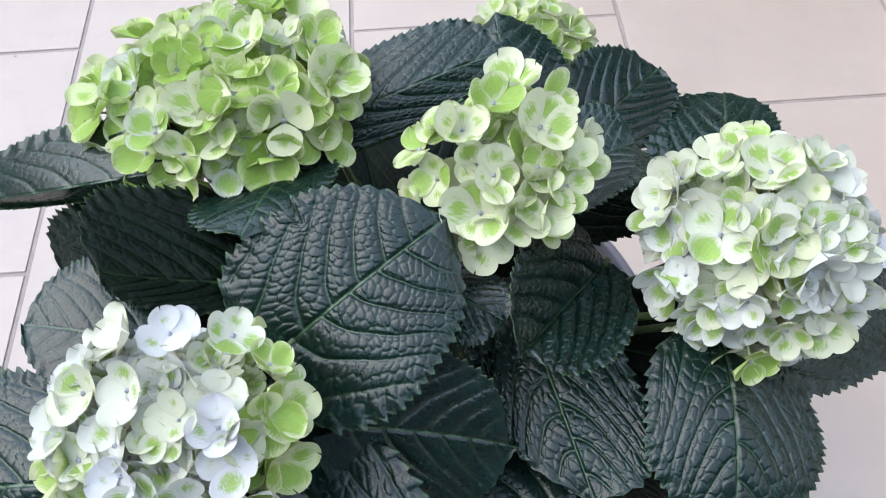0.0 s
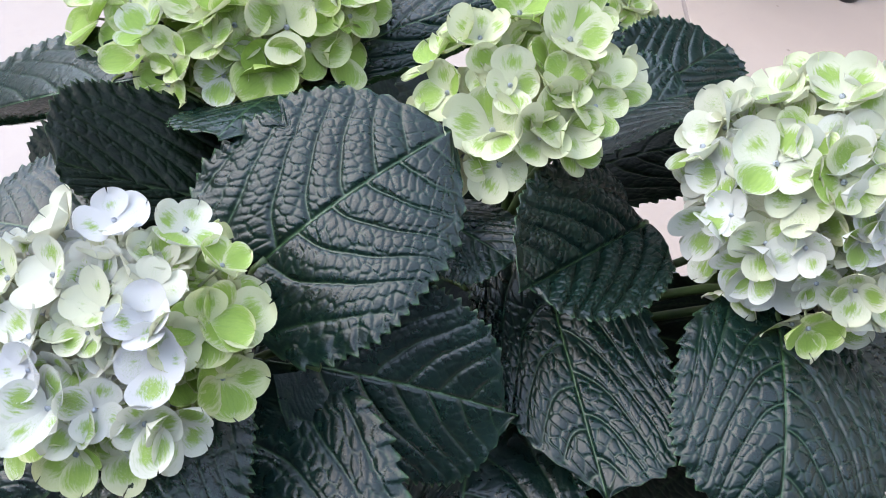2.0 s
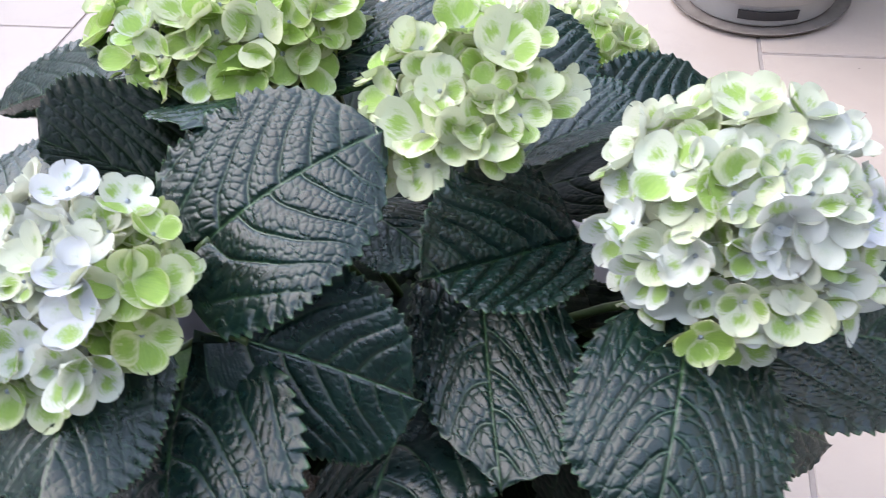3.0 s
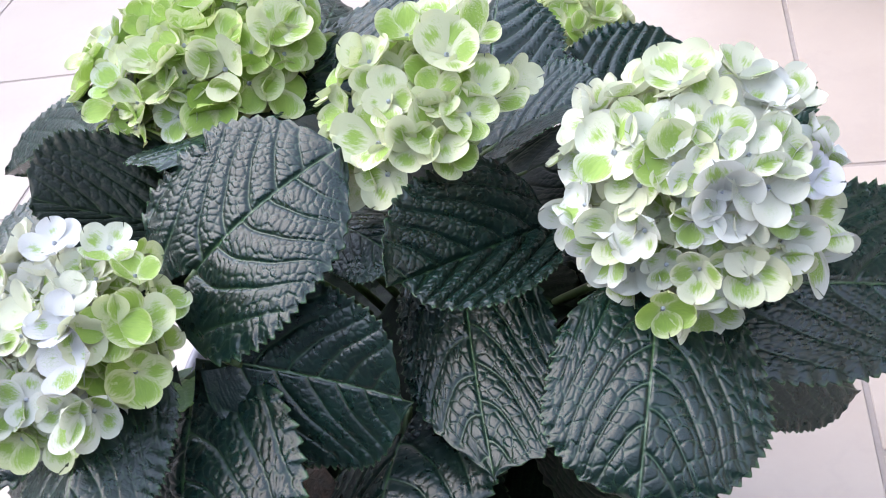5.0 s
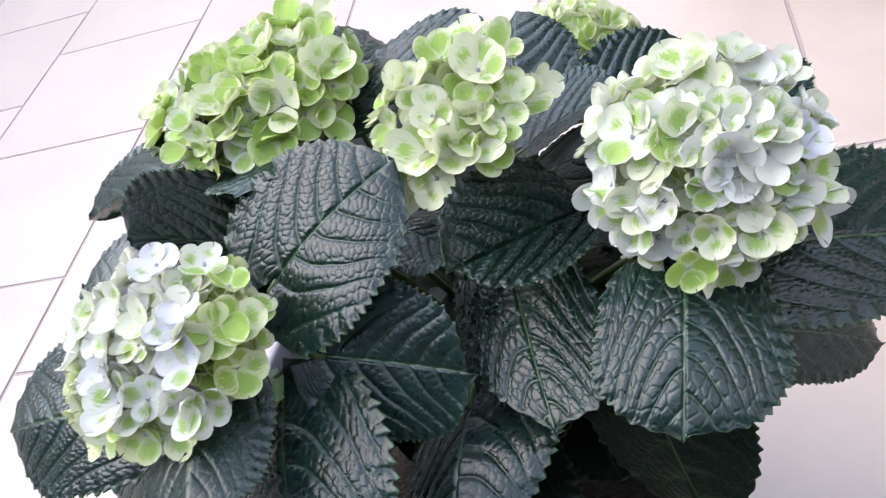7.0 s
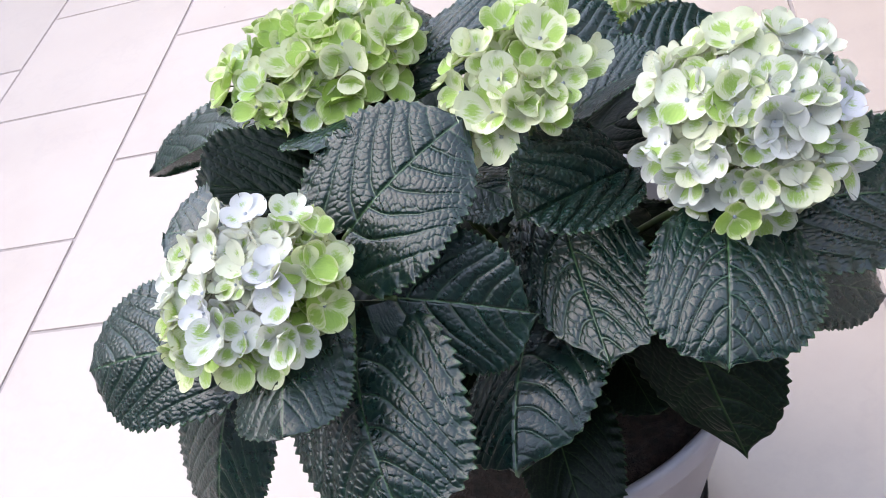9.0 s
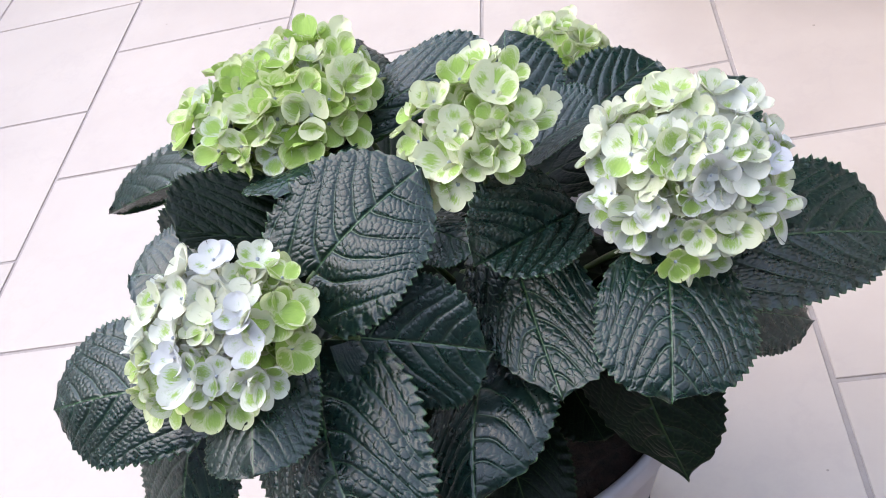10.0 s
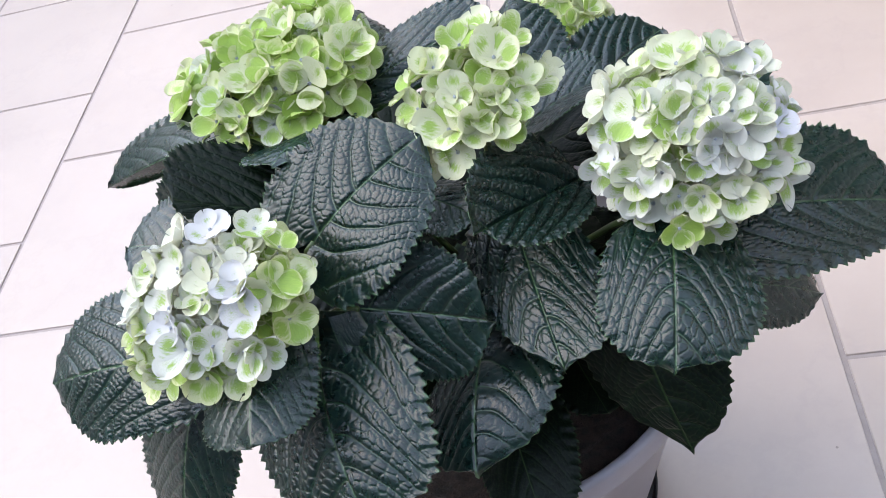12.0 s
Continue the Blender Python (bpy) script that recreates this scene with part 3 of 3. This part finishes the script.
def flower_head(centre, axis, wide, deep, count, cap, size, tint, label, seed, seen=(), spread=14, flat=1.0, hanging=()):
    """Florets on a rounded cap: those in seen by their turn about the axis and their angle from it, in degrees, the rest spread evenly,
    deeper where others cover them. tint(direction, random) gives how green and how lilac a floret is. hanging: loose florets (place, way, size, green, lilac)."""
    rng = random.Random(seed)
    head = mesh_head(centre, label)
    z = Vector(axis).normalized()
    x = Vector((0, 1, 0)).cross(z).normalized()
    y = z.cross(x) * flat
    low = math.cos(radians(cap))

    def unit(turn, tilt):
        return Vector((math.sin(tilt) * math.cos(turn), math.sin(tilt) * math.sin(turn), math.cos(tilt)))

    ways = [(unit(radians(a), radians(b)), rng.uniform(0.90, 1.03)) for a, b in seen]
    near = math.cos(radians(spread))
    for i in range(count):
        h = max(-1, min(1, 1 - (i + 0.5) / count * (1 - low) + rng.uniform(-0.05, 0.05)))
        e = unit(i * 2.399963 + rng.uniform(-0.25, 0.25), math.acos(h))
        free = all(e.dot(o[0]) < near for o in ways)
        ways.append((e, rng.uniform(0.84, 1.0) if free else rng.uniform(0.62, 0.78)))
    places = []
    for e, reach in ways:
        d = x * e.x + y * e.y + z * e.z
        off = ((x * e.x + y * e.y) * wide + z * (e.z * deep)) * reach
        nrm = ((x * e.x + y * e.y) / wide + z * (e.z / deep)).normalized()
        d.normalize()
        nrm = (nrm + Vector((rng.uniform(-1, 1), rng.uniform(-1, 1), rng.uniform(-1, 1))) * 0.36 + Vector((0, -0.22, 0.28))).normalized()
        g, l = tint(d, rng)
        places.append((off, nrm, size * rng.uniform(0.76, 1.14), g, l))
    for place, way, big, g, l in hanging:
        places.append((Vector(place) - Vector(centre), Vector(way).normalized(), big, g, l))
    for off, nrm, s, g, l in places:
        q = nrm.to_track_quat("Z", "Y").to_matrix().to_4x4() @ Matrix.Rotation(rng.uniform(0, 6.28), 4, "Z")
        ob = new("floret", rng.choice(FLORETS))
        ob.parent = head
        ob.matrix_local = Matrix.Translation(off - nrm * s * 0.3) @ q @ Matrix.Scale(s, 4)
        ob.color = (g, l, 0, 1)
        v, f = tube_data(curve_points(-z * deep * 0.75, off * 0.45 - z * deep * 0.15, off - nrm * s * 0.31, 6), [0.0011, 0.001, 0.0009, 0.0008, 0.0007, 0.0007], 5)
        mesh_object("pedicel", v, f, PEDICEL, head)
    stem_to = HUB + Vector(((centre[0] - HUB.x) * 0.3, (centre[1] - HUB.y) * 0.3, -0.03))
    low_end = Vector(centre) - z * deep * 0.7
    v, f = tube_data([p - HOME for p in curve_points(low_end, low_end - z * 0.10 - Vector((0, 0, 0.05)), stem_to, 12)], [0.003 + 0.0012 * k / 11 for k in range(12)])
    mesh_object("stem", v, f, STEM, plant)
    return head


def mesh_head(centre, label):
    """The small core on which a head's stalks meet."""
    bm = bmesh.new()
    bmesh.ops.create_icosphere(bm, subdivisions=2, radius=0.006)
    head = part("flower_head", bm, STEM, plant, label)
    head.location = Vector(centre) - HOME
    return head


def green_tint(d, rng):
    return rng.choice((0.55, 0.74, 0.86, 0.92, 0.98, 1.05)) + rng.uniform(-0.08, 0.08), rng.choice((0, 0, 0, 0.1, 0.5))


def pale_tint(d, rng):
    return rng.uniform(0.42, 0.84), rng.uniform(0.0, 0.12)


def white_tint(d, rng):
    return rng.uniform(0.27, 0.75) + 0.12 * max(0, -d.z), rng.uniform(0.05, 0.65) + 0.35 * max(0, d.x) * rng.random()


def mixed_tint(d, rng):
    right = d.dot(Vector((0.95, 0.05, 0.05)))
    low = d.dot(Vector((-0.55, -0.75, -0.35)))
    more = 0.75 * max(0, min(1, (right - 0.52) / 0.25)) + 0.5 * max(0, min(1, (low - 0.4) / 0.3))
    return min(0.82, rng.uniform(0.10, 0.52) + more), max(0, rng.uniform(0.1, 0.8) - 0.8 * more)


SEEN_GREEN = ((18, 38), (19, 20), (68, 5), (-21, 18), (10, 53), (3, 67), (15, 89), (-14, 63), (-154, 11), (-176, 36), (-170, 59), (-130, 32), (-119, 43), (-89, 32), (-60, 27), (-70, 45), (-85, 47), (-51, 56), (-33, 58), (-23, 76), (-12, 79), (-44, 77), (-34, 95), (1, 114), (-64, 78), (-83, 74), (-105, 72), (-123, 58), (-147, 83), (-101, 54), (-36, 38), (177, 50), (139, 19))
SEEN_PALE = ((153, 34), (104, 35), (84, 62), (38, 22), (-39, 18), (48, 52), (5, 40), (21, 80), (-32, 40), (-126, 21), (167, 70), (-166, 59), (-165, 88), (-121, 47), (-83, 43), (-107, 65), (-129, 83), (-60, 38))
SEEN_WHITE = ((111, 62), (107, 36), (85, 32), (125, 69), (148, 83), (145, 58), (-171, 20), (140, 15), (61, 13), (56, 29), (15, 30), (16, 58), (156, 88), (-168, 52), (178, 41), (-173, 30), (-133, 9), (-70, 14), (-24, 21), (-15, 39), (165, 93), (-177, 83), (-154, 77), (-144, 49), (-140, 30), (-112, 28), (-91, 31), (-56, 29), (-44, 42), (-22, 59), (-124, 60), (-135, 72), (-104, 44), (-77, 50), (-60, 42), (-49, 58), (-26, 79), (-153, 95), (-146, 114), (-130, 85), (-117, 87), (-105, 72), (-93, 64), (-78, 73), (-71, 65), (-53, 69), (-117, 116), (-93, 103), (-80, 94))
SEEN_LILAC = ((-4, 82), (15, 117), (-8, 124), (21, 82), (29, 111), (40, 104), (41, 76), (16, 47), (-6, 42), (7, 26), (-16, 20), (80, 22), (65, 57), (99, 59), (125, 32), (158, 43), (-172, 29), (-171, 47), (-157, 52), (-100, 16), (-63, 42), (-28, 48), (-15, 54), (-7, 67), (-72, 71), (-90, 62), (-54, 61), (-49, 76), (-27, 90), (-106, 41), (-79, 42), (-170, 6), (119, 49), (-88, 31))

flower_head((-0.041, 0.432, 0.627), (-0.15, -0.1, 1.0), 0.081, 0.041, 90, 104, 0.0176, green_tint, "lime green flower head with pale sepal rims", 3, SEEN_GREEN, flat=0.84)
flower_head((0.114, 0.359, 0.628), (0.1, -0.35, 1.0), 0.052, 0.040, 15, 60, 0.0172, pale_tint, "small pale green flower head with open gaps", 5, SEEN_PALE)
flower_head((0.2430, 0.314, 0.610), (0.3, -0.35, 0.9), 0.0590, 0.0585, 110, 128, 0.0162, white_tint, "round white flower head flecked with green", 7, SEEN_WHITE, hanging=(((0.228, 0.248, 0.600), (0.1, -0.8, 0.25), 0.0135, 0.8, 0.0),))
flower_head((-0.058, 0.235, 0.603), (-0.3, -0.45, 0.85), 0.066, 0.042, 110, 94, 0.0148, mixed_tint, "white lilac flower head with green rim florets", 9, SEEN_LILAC, flat=0.88, hanging=(((-0.027, 0.207, 0.590), (0.3, -0.9, 0.1), 0.0125, 0.05, 1.0), ((-0.018, 0.221, 0.593), (0.6, -0.6, 0.3), 0.011, 0.0, 1.0)))
flower_head((0.163, 0.566, 0.532), (0.1, 0.0, 1.0), 0.044, 0.032, 44, 110, 0.0160, pale_tint, "white and green flower head at the back", 11)

# a withered sepal in the round head
wv, wf = [], []
for i in range(7):
    for j in range(5):
        a, b = i / 6, j / 2 - 1
        wv.append((0.013 * (a - 0.5), 0.0045 * b * math.sin(math.pi * (0.08 + 0.84 * a)), 0.0016 * math.sin(9 * a + 3 * b) + 0.003 * b * b))
withered = mesh_object("withered_sepal", wv, grid_faces(7, 5), WITHERED, plant, True, None, "shrivelled red-brown sepal")
withered.matrix_local = Matrix.Translation(Vector((0.279, 0.309, 0.640)) - HOME) @ Matrix.Rotation(0.5, 4, "Z") @ Matrix.Rotation(-0.5, 4, "X")


# ---- the second pot, behind ----
far_pot = tagged(new("flower_pot"), "off-white plastic flower pot on a round brownish saucer", "flower pot")
far_pot.location = (0.437, 1.648, 0.010)
lathe("pot_wall", [(0.0, 0.0), (0.128, 0.0), (0.137, 0.002), (0.141, 0.008), (0.148, 0.046), (0.151, 0.050), (0.158, 0.054), (0.192, 0.30), (0.198, 0.302), (0.200, 0.31), (0.200, 0.33), (0.192, 0.332), (0.187, 0.31), (0.146, 0.08), (0.0, 0.08)], POT_PALE, far_pot, sides=96)
# raised black strip in place of the shade within the drain slot
slot = bmesh.new()
for k in range(12):
    a0, a1 = radians(-109 + 3.4 * k), radians(-109 + 3.4 * (k + 1))
    ring = [(r * math.cos(a), r * math.sin(a), z) for a in (a0, a1) for r, z in ((0.1455, 0.020), (0.1495, 0.020), (0.1525, 0.038), (0.1485, 0.038))]
    vs = [slot.verts.new(p) for p in ring]
    for q in ((0, 1, 5, 4), (1, 2, 6, 5), (2, 3, 7, 6), (3, 0, 4, 7)):
        slot.faces.new([vs[i] for i in q])
part("drain_slot", slot, SAUCER, far_pot, "raised black strip for the shade inside a drain slot in the pot's foot")
far_saucer = tagged(new("saucer"), "round brownish grey plastic saucer under a flower pot", "saucer")
far_saucer.location = (0.437, 1.648, 0.0)
lathe("dish", [(0.0, 0.0), (0.150, 0.0), (0.158, 0.002), (0.166, 0.013), (0.1685, 0.014), (0.169, 0.012), (0.158, 0.0085), (0.150, 0.0085), (0.0, 0.0088)], DISH, far_saucer)
foot = tagged(new("furniture_foot"), "black rubber foot of furniture on the tiles", "furniture foot")
foot.location = (0.715, 1.43, 0.0)
lathe("rubber_foot", [(0.0, 0.0), (0.019, 0.0), (0.021, 0.003), (0.020, 0.03), (0.017, 0.034), (0.0, 0.034)], SAUCER, foot, sides=24)
lathe("leg_tube", [(0.0, 0.034), (0.0125, 0.034), (0.0125, 0.70), (0.0, 0.702)], SAUCER, foot, sides=20)


# ---- floor tiles ----
def tile_mesh():
    bm = bmesh.new()
    h = (TILE_SIZE - JOINT) / 2
    box(bm, -h, -h, -0.012, h, h, 0.0)
    bmesh.ops.bevel(bm, geom=[e for e in bm.edges if all(v.co.z > -0.001 for v in e.verts)], offset=0.0009, segments=1, affect="EDGES")
    me = bpy.data.meshes.new("tile")
    bm.to_mesh(me)
    bm.free()
    me.materials.append(TILE)
    return me


tile = tile_mesh()
random.seed(8)
for i in range(-8, 6):
    for j in range(-6, 9):
        x = LINE_X + (i + 0.5) * TILE_SIZE
        y = LINE_Y + (j + 0.5 + (0.5 if i % 2 else 0.0)) * TILE_SIZE
        if not (WEST - 0.02 < x < EAST + 0.02 and SOUTH + 0.03 < y < NORTH):
            continue
        ob = new("tile", tile)
        ob.parent = floor
        ob.location = (x, y, random.uniform(-0.0005, 0.0003))
        ob.rotation_euler = (random.uniform(-0.0008, 0.0008), random.uniform(-0.0008, 0.0008), 0)
